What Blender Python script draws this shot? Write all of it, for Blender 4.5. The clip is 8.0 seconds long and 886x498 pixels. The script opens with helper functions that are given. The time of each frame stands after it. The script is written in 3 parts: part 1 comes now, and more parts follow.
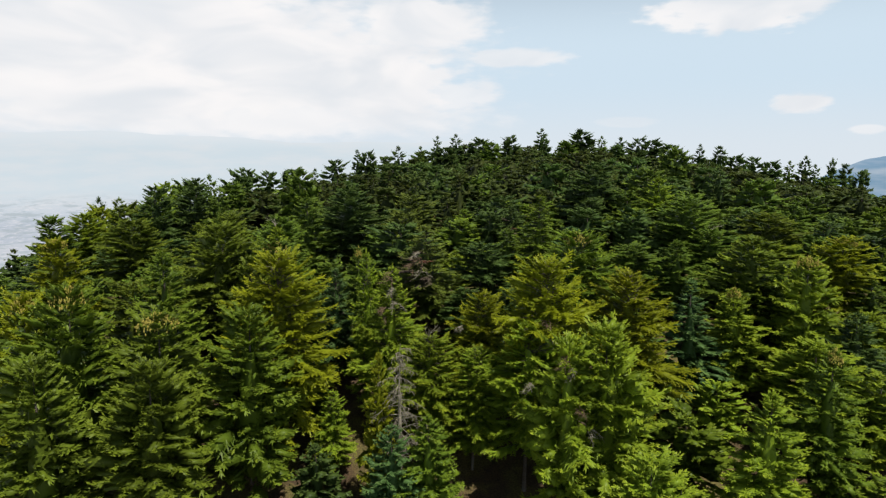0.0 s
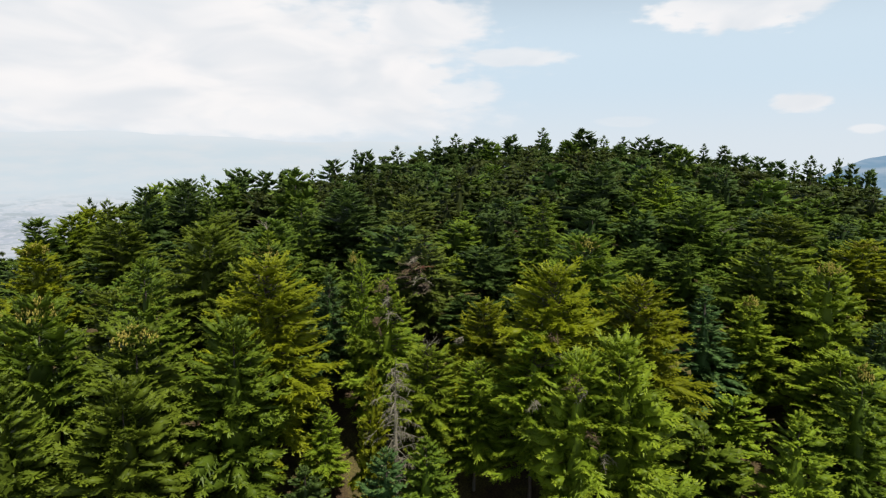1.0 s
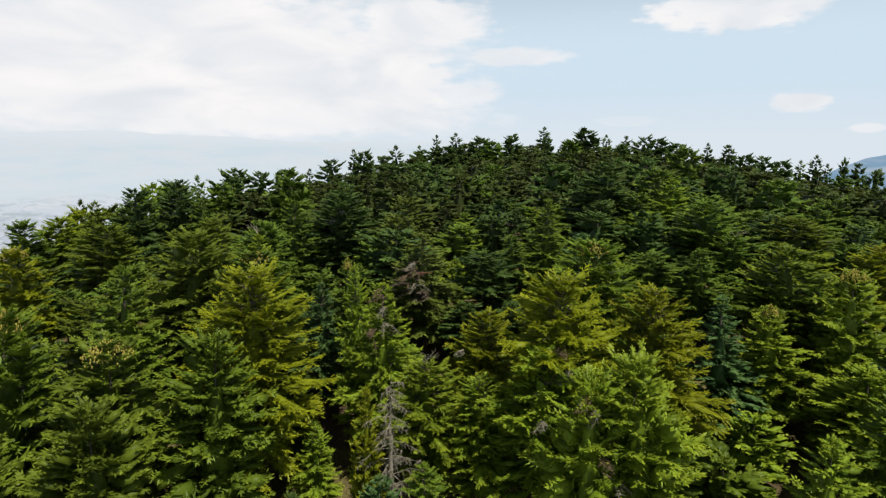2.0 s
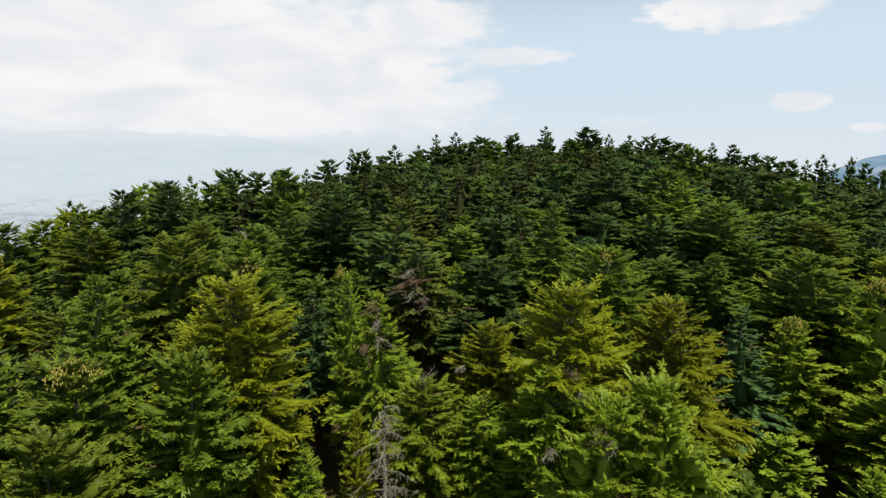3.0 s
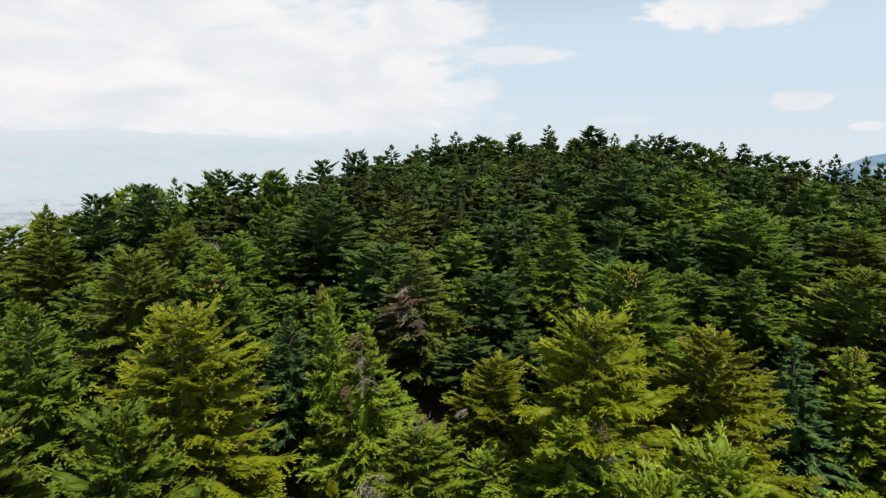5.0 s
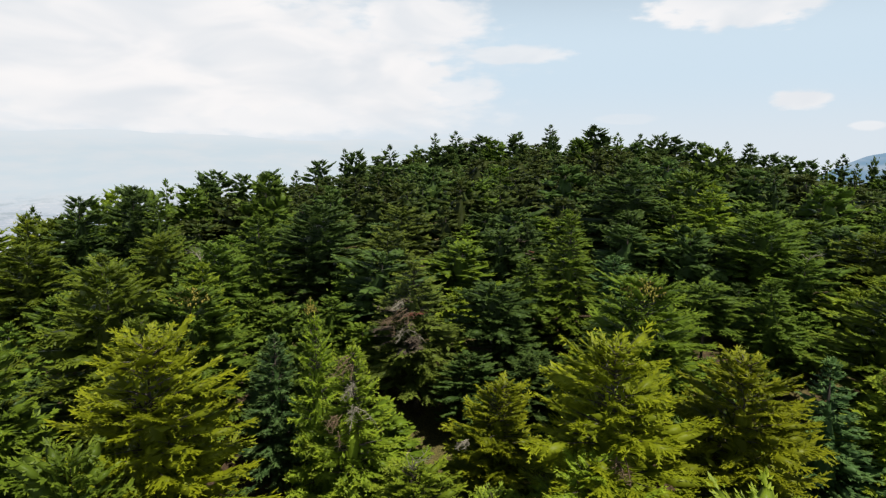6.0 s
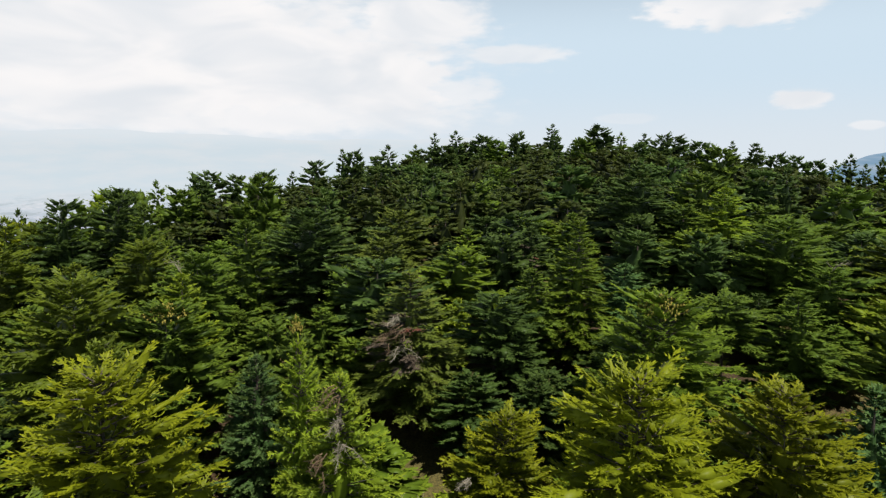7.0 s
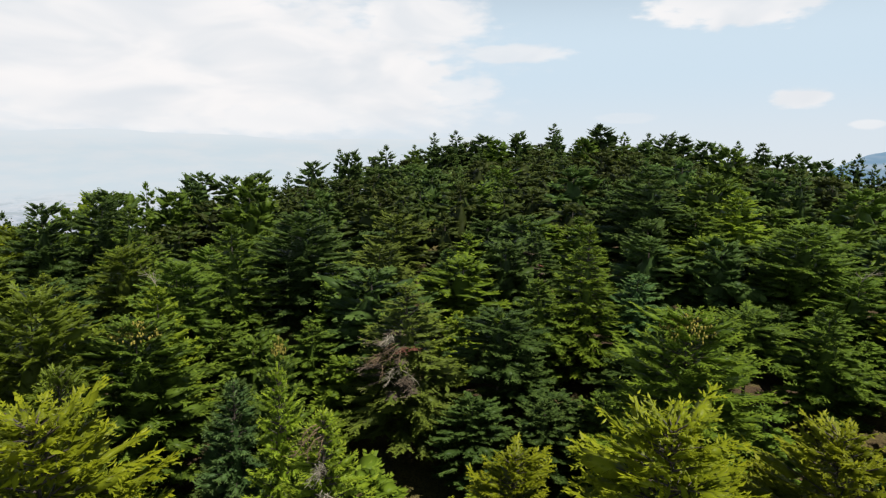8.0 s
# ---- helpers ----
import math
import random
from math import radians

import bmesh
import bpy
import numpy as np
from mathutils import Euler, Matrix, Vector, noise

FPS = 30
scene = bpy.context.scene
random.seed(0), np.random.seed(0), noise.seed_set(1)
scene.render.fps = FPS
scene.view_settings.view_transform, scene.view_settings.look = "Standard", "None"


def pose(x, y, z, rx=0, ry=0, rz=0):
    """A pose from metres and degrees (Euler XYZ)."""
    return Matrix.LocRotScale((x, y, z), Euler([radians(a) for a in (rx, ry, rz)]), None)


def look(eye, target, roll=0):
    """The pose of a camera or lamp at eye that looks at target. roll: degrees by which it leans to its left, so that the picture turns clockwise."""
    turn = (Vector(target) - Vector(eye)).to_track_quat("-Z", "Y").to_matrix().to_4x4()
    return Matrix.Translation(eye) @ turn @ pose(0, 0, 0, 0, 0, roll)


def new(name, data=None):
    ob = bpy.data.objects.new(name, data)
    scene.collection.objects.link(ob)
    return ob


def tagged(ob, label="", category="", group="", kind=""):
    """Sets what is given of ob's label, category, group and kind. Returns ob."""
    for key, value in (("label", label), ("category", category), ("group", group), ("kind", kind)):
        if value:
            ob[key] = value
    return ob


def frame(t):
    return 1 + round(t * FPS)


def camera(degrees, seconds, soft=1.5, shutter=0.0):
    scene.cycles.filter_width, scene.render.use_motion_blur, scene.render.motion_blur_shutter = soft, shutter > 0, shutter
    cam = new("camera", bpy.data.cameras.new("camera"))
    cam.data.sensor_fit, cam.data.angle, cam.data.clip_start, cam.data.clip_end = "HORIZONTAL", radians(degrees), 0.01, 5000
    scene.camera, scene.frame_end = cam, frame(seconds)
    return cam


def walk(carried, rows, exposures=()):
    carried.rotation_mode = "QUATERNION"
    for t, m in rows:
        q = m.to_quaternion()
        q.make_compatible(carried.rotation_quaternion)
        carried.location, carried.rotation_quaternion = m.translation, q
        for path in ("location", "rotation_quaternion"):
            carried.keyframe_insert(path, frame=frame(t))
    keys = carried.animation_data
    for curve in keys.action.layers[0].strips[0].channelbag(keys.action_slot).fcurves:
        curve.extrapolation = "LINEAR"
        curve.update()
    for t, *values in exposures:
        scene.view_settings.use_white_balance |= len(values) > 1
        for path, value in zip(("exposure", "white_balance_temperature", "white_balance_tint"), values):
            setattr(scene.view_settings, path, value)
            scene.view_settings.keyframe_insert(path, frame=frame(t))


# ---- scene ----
cam = camera(72.0, 8.0, soft=1.25)
# seconds, metres ahead; the flight drifts gently right and rises a little
AHEAD = [(0.0, -0.55), (0.5, 1.22), (1.0, 3.04), (1.5, 4.79), (3.0, 10.50), (3.5, 12.42), (4.0, 14.46), (4.5, 16.45),
         (6.0, 22.58), (6.5, 24.70), (7.0, 26.77), (7.5, 28.77), (8.0, 30.97)]
walk(cam, [(t, pose(0.24 + 0.039 * t, y, 29.96 + 0.036 * t + 0.0105 * t * t, 81.28 - 0.038 * t, 0, 0.35)
            @ pose(0, 0, 0, 0, 0, 0.40 - 0.025 * t)) for t, y in AHEAD])

# ---- light ----
SUN_AZ, SUN_EL = radians(138), radians(63)   # clockwise from the view's heading (+y), above the horizon
sun = new("sun", bpy.data.lights.new("sun", "SUN"))
sun.data.energy, sun.data.angle, sun.data.color = 5.0, radians(0.6), (1.0, 0.95, 0.86)
to_sun = Vector((math.sin(SUN_AZ) * math.cos(SUN_EL), math.cos(SUN_AZ) * math.cos(SUN_EL), math.sin(SUN_EL)))
sun.matrix_world = look(to_sun * 100, (0, 0, 0))


class Nodes:
    """Short hand for node trees."""

    def __init__(self, tree):
        self.tree = tree
        tree.nodes.clear()

    def add(self, kind, **settings):
        node = self.tree.nodes.new(kind)
        for key, value in settings.items():
            setattr(node, key, value)
        return node

    def put(self, value, socket):
        if isinstance(value, bpy.types.NodeSocket):
            self.tree.links.new(value, socket)
        else:
            socket.default_value = value

    def math(self, op, a, b=0.0, c=0.0, clamp=False):
        node = self.add("ShaderNodeMath", operation=op, use_clamp=clamp)
        for i, v in enumerate((a, b, c)):
            self.put(v, node.inputs[i])
        return node.outputs[0]

    def mix(self, f, a, b, blend="MIX"):
        node = self.add("ShaderNodeMix", data_type="RGBA", blend_type=blend)
        for i, v in ((0, f), (6, a), (7, b)):
            if isinstance(v, tuple) and len(v) == 3:
                v = (*v, 1)
            self.put(v, node.inputs[i])
        return node.outputs[2]

    def ramp(self, v, a, b):
        node = self.add("ShaderNodeMapRange", interpolation_type="SMOOTHSTEP")
        self.put(v, node.inputs[0])
        self.put(a, node.inputs[1])
        self.put(b, node.inputs[2])
        return node.outputs[0]

    def noise(self, vec, scale, detail=3.0, rough=0.55, distort=0.0):
        node = self.add("ShaderNodeTexNoise")
        if vec is not None:
            self.put(vec, node.inputs["Vector"])
        for key, v in (("Scale", scale), ("Detail", detail), ("Roughness", rough), ("Distortion", distort)):
            node.inputs[key].default_value = v
        return node.outputs["Fac"]


def make_world():
    world = bpy.data.worlds.new("sky")
    scene.world = world
    world.use_nodes = True
    n = Nodes(world.node_tree)
    sky = n.add("ShaderNodeTexSky", sky_type="NISHITA", sun_disc=False, sun_elevation=SUN_EL, sun_rotation=SUN_AZ)
    sky.air_density, sky.dust_density, sky.ozone_density = 1.0, 1.5, 1.2
    sky.altitude = 1500
    where = n.add("ShaderNodeTexCoord").outputs["Generated"]
    xyz = n.add("ShaderNodeSeparateXYZ")
    n.put(where, xyz.inputs[0])
    deg = 57.29578
    az = n.math("MULTIPLY", n.math("ARCTAN2", xyz.outputs[0], xyz.outputs[1]), deg)
    el = n.math("MULTIPLY", n.math("ARCSINE", xyz.outputs[2]), deg)
    flat = n.add("ShaderNodeCombineXYZ")
    n.put(az, flat.inputs[0])
    n.put(n.math("MULTIPLY", el, 2.6), flat.inputs[1])
    rough = n.noise(flat.outputs[0], 0.09, 3.0, 0.5)
    fine = n.noise(flat.outputs[0], 0.10, 3.0, 0.5, 0.6)
    edge = n.noise(flat.outputs[0], 0.45, 4.0, 0.5)
    wob = n.math("ADD", n.math("MULTIPLY", n.math("SUBTRACT", rough, 0.5), 1.0), n.math("MULTIPLY", n.math("SUBTRACT", edge, 0.5), 0.9))

    def puff(a0, e0, ra, re, edge=1.0, strength=1.0):
        """A cloud: centre and half sizes in degrees."""
        da = n.math("DIVIDE", n.math("SUBTRACT", az, a0), ra)
        de = n.math("DIVIDE", n.math("SUBTRACT", el, e0), re)
        d = n.math("SQRT", n.math("ADD", n.math("MULTIPLY", da, da), n.math("MULTIPLY", de, de)))
        d = n.math("ADD", d, n.math("MULTIPLY", wob, 1.9 * edge))
        return n.math("MULTIPLY", n.math("SUBTRACT", 1.0, n.ramp(d, 0.62, 1.12)), strength)

    clouds = None
    for spec in ((-26, 8.2, 29, 8.0, 0.35, 1.0), (-8.5, 6.8, 11.5, 4.6, 0.5, 1.0), (-2.5, 11.6, 7.0, 2.6, 0.5, 0.95), (-20, 3.9, 26, 3.0, 0.35, 0.9),
                 (0.5, 5.4, 5.0, 1.6, 0.7, 0.75), (23.5, 11.9, 7.6, 1.8, 0.8, 0.95), (6.3, 8.7, 5.2, 0.85, 0.6, 0.8), (29.6, 4.3, 2.3, 0.85, 0.7, 1.0),
                 (33.9, 2.2, 1.4, 0.4, 0.5, 0.6), (16, 3.0, 3.0, 0.5, 0.4, 0.35), (75, 16, 22, 6, 1.0, 0.9), (-95, 18, 30, 8, 1.0, 1.0), (160, 20, 30, 7, 1.0, 0.9)):
        m = puff(*spec)
        clouds = m if clouds is None else n.math("MAXIMUM", clouds, m)
    high = n.noise(where, 3.5, 6.0, 0.6)
    high = n.math("MULTIPLY", n.ramp(high, 0.55, 0.72), n.math("MULTIPLY", n.ramp(el, 16.0, 30.0), 0.25))
    clouds = n.math("MAXIMUM", clouds, high)
    blue = n.mix(1.0, sky.outputs[0], (0.042, 0.042, 0.042), "MULTIPLY")
    blue = n.mix(n.math("SUBTRACT", 1.0, n.ramp(el, 9.0, 26.0)), blue, (0.63, 0.76, 0.87))   # whitish summer air low down
    blue = n.mix(n.math("MULTIPLY", n.math("SUBTRACT", 1.0, n.ramp(el, 0.0, 7.0)), 0.75), blue, (0.74, 0.79, 0.84))   # paler haze along the horizon
    white = n.mix(n.ramp(fine, 0.3, 0.7), (0.78, 0.81, 0.85), (0.955, 0.935, 0.935))
    back = n.add("ShaderNodeBackground")
    n.put(n.mix(clouds, blue, white), back.inputs[0])
    back.inputs[1].default_value = 1.0
    out = n.add("ShaderNodeOutputWorld")
    n.put(back.outputs[0], out.inputs[0])


make_world()


# ---- materials ----
def material(name):
    mat = bpy.data.materials.new(name)
    mat.use_nodes = True
    return mat, Nodes(mat.node_tree)


def finish(n, shader):
    n.put(shader, n.add("ShaderNodeOutputMaterial").inputs[0])


def needles(name, dark, light, young_lit, by_tree=False):
    """Fir foliage: each spray differs, patches differ, the outer shoots are new growth, painted lighter also to set off
    the shaded inside. by_tree: the tree's own tone is an attribute.
    """
    mat, n = material(name)
    geo = n.add("ShaderNodeNewGeometry")
    island = geo.outputs["Random Per Island"]
    patch = n.noise(geo.outputs["Position"], 0.55, 2.0)
    if by_tree:
        own = n.add("ShaderNodeAttribute", attribute_name="tone").outputs["Fac"]
    else:
        own = n.add("ShaderNodeObjectInfo").outputs["Random"]
    frond = n.add("ShaderNodeAttribute", attribute_name="frond").outputs["Fac"]
    f = n.math("ADD", n.math("MULTIPLY", island, 0.12), n.math("ADD", n.math("MULTIPLY", n.ramp(patch, 0.3, 0.7), 0.33), n.math("MULTIPLY", frond, 0.55)))
    col = n.mix(f, dark, light)
    # outer shoots go lighter: new growth, plus brightness painted against the shaded inside
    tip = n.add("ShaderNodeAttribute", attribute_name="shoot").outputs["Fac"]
    col = n.mix(n.math("MULTIPLY", n.ramp(tip, 0.5, 1.0), n.math("ADD", 0.26, n.math("MULTIPLY", island, 0.26))), col, young_lit)
    hsv = n.add("ShaderNodeHueSaturation")
    if by_tree:
        n.put(n.math("ADD", 0.482, n.math("MULTIPLY", own, 0.05)), hsv.inputs["Hue"])
        n.put(n.math("ADD", 0.6, n.math("MULTIPLY", own, 0.7)), hsv.inputs["Value"])
    else:
        n.put(n.math("ADD", 0.496, n.math("MULTIPLY", own, 0.010)), hsv.inputs["Hue"])
        n.put(n.math("ADD", 0.90, n.math("MULTIPLY", own, 0.24)), hsv.inputs["Value"])
    n.put(col, hsv.inputs["Color"])
    bsdf = n.add("ShaderNodeBsdfPrincipled")
    n.put(hsv.outputs[0], bsdf.inputs["Base Color"])
    bsdf.inputs["Roughness"].default_value = 0.46
    bsdf.inputs["Specular IOR Level"].default_value = 0.2
    glow = n.add("ShaderNodeBsdfTranslucent")
    n.put(hsv.outputs[0], glow.inputs[0])
    mixed = n.add("ShaderNodeMixShader")
    mixed.inputs[0].default_value = 0.32
    n.put(bsdf.outputs[0], mixed.inputs[1])
    n.put(glow.outputs[0], mixed.inputs[2])
    finish(n, mixed.outputs[0])
    return mat


def rough_stuff(name, a, b, scale, c=None, roughness=0.85, bump=0.0):
    mat, n = material(name)
    pos = n.add("ShaderNodeNewGeometry").outputs["Position"]
    big = n.noise(pos, scale, 4.0)
    small = n.noise(pos, scale * 9, 4.0, 0.65)
    col = n.mix(n.ramp(small, 0.3, 0.7), a, b)
    if c:
        col = n.mix(n.ramp(big, 0.45, 0.62), col, c)
    bsdf = n.add("ShaderNodeBsdfPrincipled")
    n.put(col, bsdf.inputs["Base Color"])
    bsdf.inputs["Roughness"].default_value = roughness
    if bump:
        bm = n.add("ShaderNodeBump")
        bm.inputs["Strength"].default_value, bm.inputs["Distance"].default_value = 0.8, bump
        n.put(small, bm.inputs["Height"])
        n.put(bm.outputs[0], bsdf.inputs["Normal"])
    finish(n, bsdf.outputs[0])
    return mat


TONES = {
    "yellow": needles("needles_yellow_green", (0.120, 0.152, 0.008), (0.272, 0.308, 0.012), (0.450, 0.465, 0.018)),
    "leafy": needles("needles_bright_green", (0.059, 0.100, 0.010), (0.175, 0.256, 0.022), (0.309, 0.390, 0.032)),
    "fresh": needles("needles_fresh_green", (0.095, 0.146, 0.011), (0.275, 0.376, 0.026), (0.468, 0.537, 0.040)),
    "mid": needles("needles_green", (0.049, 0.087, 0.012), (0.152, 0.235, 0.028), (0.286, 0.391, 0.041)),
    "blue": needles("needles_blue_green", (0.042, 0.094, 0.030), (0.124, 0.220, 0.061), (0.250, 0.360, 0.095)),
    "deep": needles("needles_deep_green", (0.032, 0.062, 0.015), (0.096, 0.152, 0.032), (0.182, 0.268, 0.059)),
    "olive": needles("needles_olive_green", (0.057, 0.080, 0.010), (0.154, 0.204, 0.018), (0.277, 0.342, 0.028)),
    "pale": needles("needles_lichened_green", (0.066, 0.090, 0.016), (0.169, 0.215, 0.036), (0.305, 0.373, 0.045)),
}
FAR_NEEDLES = needles("needles_far_woods", (0.036, 0.057, 0.013), (0.113, 0.158, 0.032), (0.217, 0.276, 0.052), by_tree=True)
BARK = rough_stuff("bark", (0.045, 0.032, 0.024), (0.12, 0.095, 0.075), 1.6, (0.09, 0.085, 0.07), bump=0.03)
DEAD_WOOD = rough_stuff("dead_wood", (0.22, 0.19, 0.14), (0.38, 0.34, 0.26), 2.0, (0.16, 0.15, 0.10), bump=0.01)
BROWN_WOOD = rough_stuff("brown_dead_wood", (0.10, 0.065, 0.035), (0.22, 0.15, 0.085), 2.0, bump=0.01)
DEAD_NEEDLES = rough_stuff("dead_needles", (0.050, 0.036, 0.024), (0.14, 0.105, 0.070), 2.5)
RUST_NEEDLES = rough_stuff("rust_needles", (0.09, 0.030, 0.018), (0.19, 0.065, 0.035), 2.5)
CONES = rough_stuff("fir_cones", (0.24, 0.20, 0.03), (0.40, 0.34, 0.06), 3.0)


def floor_material():
    mat, n = material("forest_floor")
    pos = n.add("ShaderNodeNewGeometry").outputs["Position"]
    big, mid, small = n.noise(pos, 0.07, 4.0), n.noise(pos, 0.5, 4.0), n.noise(pos, 6.0, 5.0, 0.7)
    litter = n.mix(n.ramp(small, 0.3, 0.7), (0.034, 0.021, 0.010), (0.105, 0.064, 0.028))
    grass = n.mix(n.ramp(small, 0.3, 0.7), (0.055, 0.050, 0.012), (0.175, 0.142, 0.040))
    col = n.mix(n.ramp(n.math("ADD", n.math("MULTIPLY", big, 0.6), n.math("MULTIPLY", mid, 0.4)), 0.44, 0.56), litter, grass)
    bsdf = n.add("ShaderNodeBsdfPrincipled")
    n.put(col, bsdf.inputs["Base Color"])
    bsdf.inputs["Roughness"].default_value = 0.95
    bm = n.add("ShaderNodeBump")
    bm.inputs["Strength"].default_value, bm.inputs["Distance"].default_value = 1.0, 0.12
    n.put(small, bm.inputs["Height"])
    n.put(bm.outputs[0], bsdf.inputs["Normal"])
    finish(n, bsdf.outputs[0])
    return mat


def haze_glow_material(name, low, high, z_low, z_high, speck=None):
    """Far land as a glowing backdrop: the haze of miles of bright air is put into its colours."""
    mat, n = material(name)
    pos = n.add("ShaderNodeNewGeometry").outputs["Position"]
    xyz = n.add("ShaderNodeSeparateXYZ")
    n.put(pos, xyz.inputs[0])
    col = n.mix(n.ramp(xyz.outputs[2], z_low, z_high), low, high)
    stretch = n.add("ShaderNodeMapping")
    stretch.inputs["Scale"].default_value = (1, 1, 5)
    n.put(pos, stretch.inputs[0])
    # painted haze: the valley's crest pales towards the sky
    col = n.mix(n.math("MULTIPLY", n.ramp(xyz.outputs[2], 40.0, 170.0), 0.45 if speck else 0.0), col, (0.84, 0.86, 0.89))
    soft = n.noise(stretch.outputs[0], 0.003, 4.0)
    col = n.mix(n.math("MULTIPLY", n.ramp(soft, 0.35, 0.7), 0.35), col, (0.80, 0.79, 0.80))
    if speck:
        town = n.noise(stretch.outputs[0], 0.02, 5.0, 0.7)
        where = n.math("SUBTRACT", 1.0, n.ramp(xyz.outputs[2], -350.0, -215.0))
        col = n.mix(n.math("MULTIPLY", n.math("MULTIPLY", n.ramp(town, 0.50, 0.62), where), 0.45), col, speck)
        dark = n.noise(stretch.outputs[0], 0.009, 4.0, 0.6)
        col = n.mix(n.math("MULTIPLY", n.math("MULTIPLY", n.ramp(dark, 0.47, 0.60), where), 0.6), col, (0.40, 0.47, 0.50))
    # the strip glows by itself to hold the painted haze's brightness
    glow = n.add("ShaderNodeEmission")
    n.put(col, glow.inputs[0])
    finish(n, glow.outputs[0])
    return mat


# ---- the ground ----
def hill(x, y):
    """Height of the wooded hill's ground, metres."""
    y1 = y / 1.4
    x1 = x / 1.4
    if y1 < 56:
        g = 0.7 + 0.30 * (y1 - 36) + 0.6 * math.exp(-((y1 - 56) / 9) ** 2)
        g = max(g, -16 + 0.05 * y1)
    else:
        g = 7.3 + 0.045 * (y1 - 56) + 0.00022 * (y1 - 56) ** 2
    crest = 176 + (1.05 * x1 if x1 < 0 else 0)
    if y1 > crest:
        g -= 0.005 * (y1 - crest) ** 2
    g -= (0.0017 if x1 < 25 else 0.0018) * (x1 - 25) ** 2 * min(1.0, y1 / 100) if y1 > 0 else 0
    g += 0.5 * noise.noise(Vector((x1 * 0.06, y1 * 0.06, 0)))
    r = math.hypot(x, y - 150)
    fall = min(1.0, max(0.0, (r - 260) / 1500))
    g = max(g, -260) * 1.4
    return g * (1 - fall) + (-780) * fall * fall * (3 - 2 * fall) - 120 * min(1.0, max(0.0, (r - 220) / 500))


def mesh_object(name, verts, faces, mat=None, parent=None, label=""):
    me = bpy.data.meshes.new(name)
    me.from_pydata([tuple(v) for v in verts], [], [tuple(f) for f in faces])
    if mat:
        me.materials.append(mat)
    ob = new(name, me)
    if parent:
        ob.parent = parent
    if label:
        ob["label"] = label
    return ob


def make_ground():
    verts, faces = [], []
    rings = [0.0] + [6.0 * 1.062 ** i for i in range(112)]
    rings = [r for r in rings if r < 4700] + [4700]
    around = 120
    for r in rings:
        for a in range(around):
            x, y = r * math.sin(2 * math.pi * a / around), 80 + r * math.cos(2 * math.pi * a / around)
            verts.append((x, y, hill(x, y)))
    for i in range(len(rings) - 1):
        for a in range(around):
            b = (a + 1) % around
            faces.append((i * around + a, i * around + b, (i + 1) * around + b, (i + 1) * around + a))
    ground = mesh_object("ground", verts, faces, floor_material())
    for p in ground.data.polygons:
        p.use_smooth = True
    tagged(ground, "sloping forest floor of brown litter and dry grass", "ground", kind="structure")


make_ground()


def far_strip(name, label, radius, az0, az1, steps, top, bottom, mat):
    """A curved far ridge: top(az) gives its crest in metres."""
    verts, faces = [], []
    for i in range(steps + 1):
        a = radians(az0 + (az1 - az0) * i / steps)
        x, y = radius * math.sin(a), radius * math.cos(a)
        verts += [(x, y, bottom), (x, y, top(math.degrees(a)))]
    for i in range(steps):
        faces.append((2 * i, 2 * i + 2, 2 * i + 3, 2 * i + 1))
    ob = mesh_object(name, verts, faces, mat)
    return tagged(ob, label, "backdrop", kind="structure")


def ridge(base, waves):
    return lambda a: base(a) + sum(h * math.sin(a * f + p) for h, f, p in waves)


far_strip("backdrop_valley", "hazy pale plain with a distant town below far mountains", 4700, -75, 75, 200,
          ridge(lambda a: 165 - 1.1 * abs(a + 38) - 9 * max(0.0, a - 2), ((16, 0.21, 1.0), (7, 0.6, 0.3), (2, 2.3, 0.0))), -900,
          haze_glow_material("hazy_valley", (0.52, 0.57, 0.65), (0.64, 0.73, 0.79), -480, -190, (0.84, 0.82, 0.85)))
far_strip("backdrop_mountain", "blue wooded mountain in the far haze", 4400, 27, 62, 90,
          ridge(lambda a: 44 - 52 * ((36.0 - a) / 3.0) ** 2 if a < 36.0 else 44 - 1.2 * (a - 36.0), ((3, 1.3, 0.0), (2, 4.1, 0.4))), -700,
          haze_glow_material("hazy_mountain", (0.20, 0.33, 0.46), (0.21, 0.35, 0.50), -100, 80))


# ---- the firs ----
H0, R0 = 18.0, 5.5   # every pattern tree's height and reach
SHAPES = {   # base of crown, (share of the crown that tapers, roundness), tiers, limbs a tier, raggedness, lift of the top limbs, lateral reach
    "broad": (0.24, (0.44, 0.42), 15, 14, 0.20, 0.55, 0.21),
    "broad2": (0.22, (0.54, 0.48), 15, 14, 0.26, 0.60, 0.21),
    "cone": (0.18, (0.78, 0.66), 16, 13, 0.16, 0.50, 0.21),
    "spire": (0.10, (0.98, 0.86), 20, 13, 0.10, 0.35, 0.20),
    "column": (0.20, (0.52, 0.54), 16, 11, 0.18, 0.55, 0.26),
    "ragged": (0.28, (0.50, 0.46), 13, 12, 0.38, 0.60, 0.22),
    "bare": (0.52, (0.54, 0.46), 10, 13, 0.30, 0.55, 0.22),
    "burnt": (0.18, (0.78, 0.70), 16, 13, 0.20, 0.50, 0.21),
}
LEVELS = {   # metres between laterals, order of branching, share of tiers, share of limbs, metres between shoots
    "near": (0.40, 2, 1.0, 1.0, 0.25),
    "half": (0.66, 1, 1.0, 0.90, 0.0),
    "far": (1.15, 0, 0.85, 0.58, 0.0),
    "woods": (2.2, 0, 0.56, 0.40, 0.0),
}


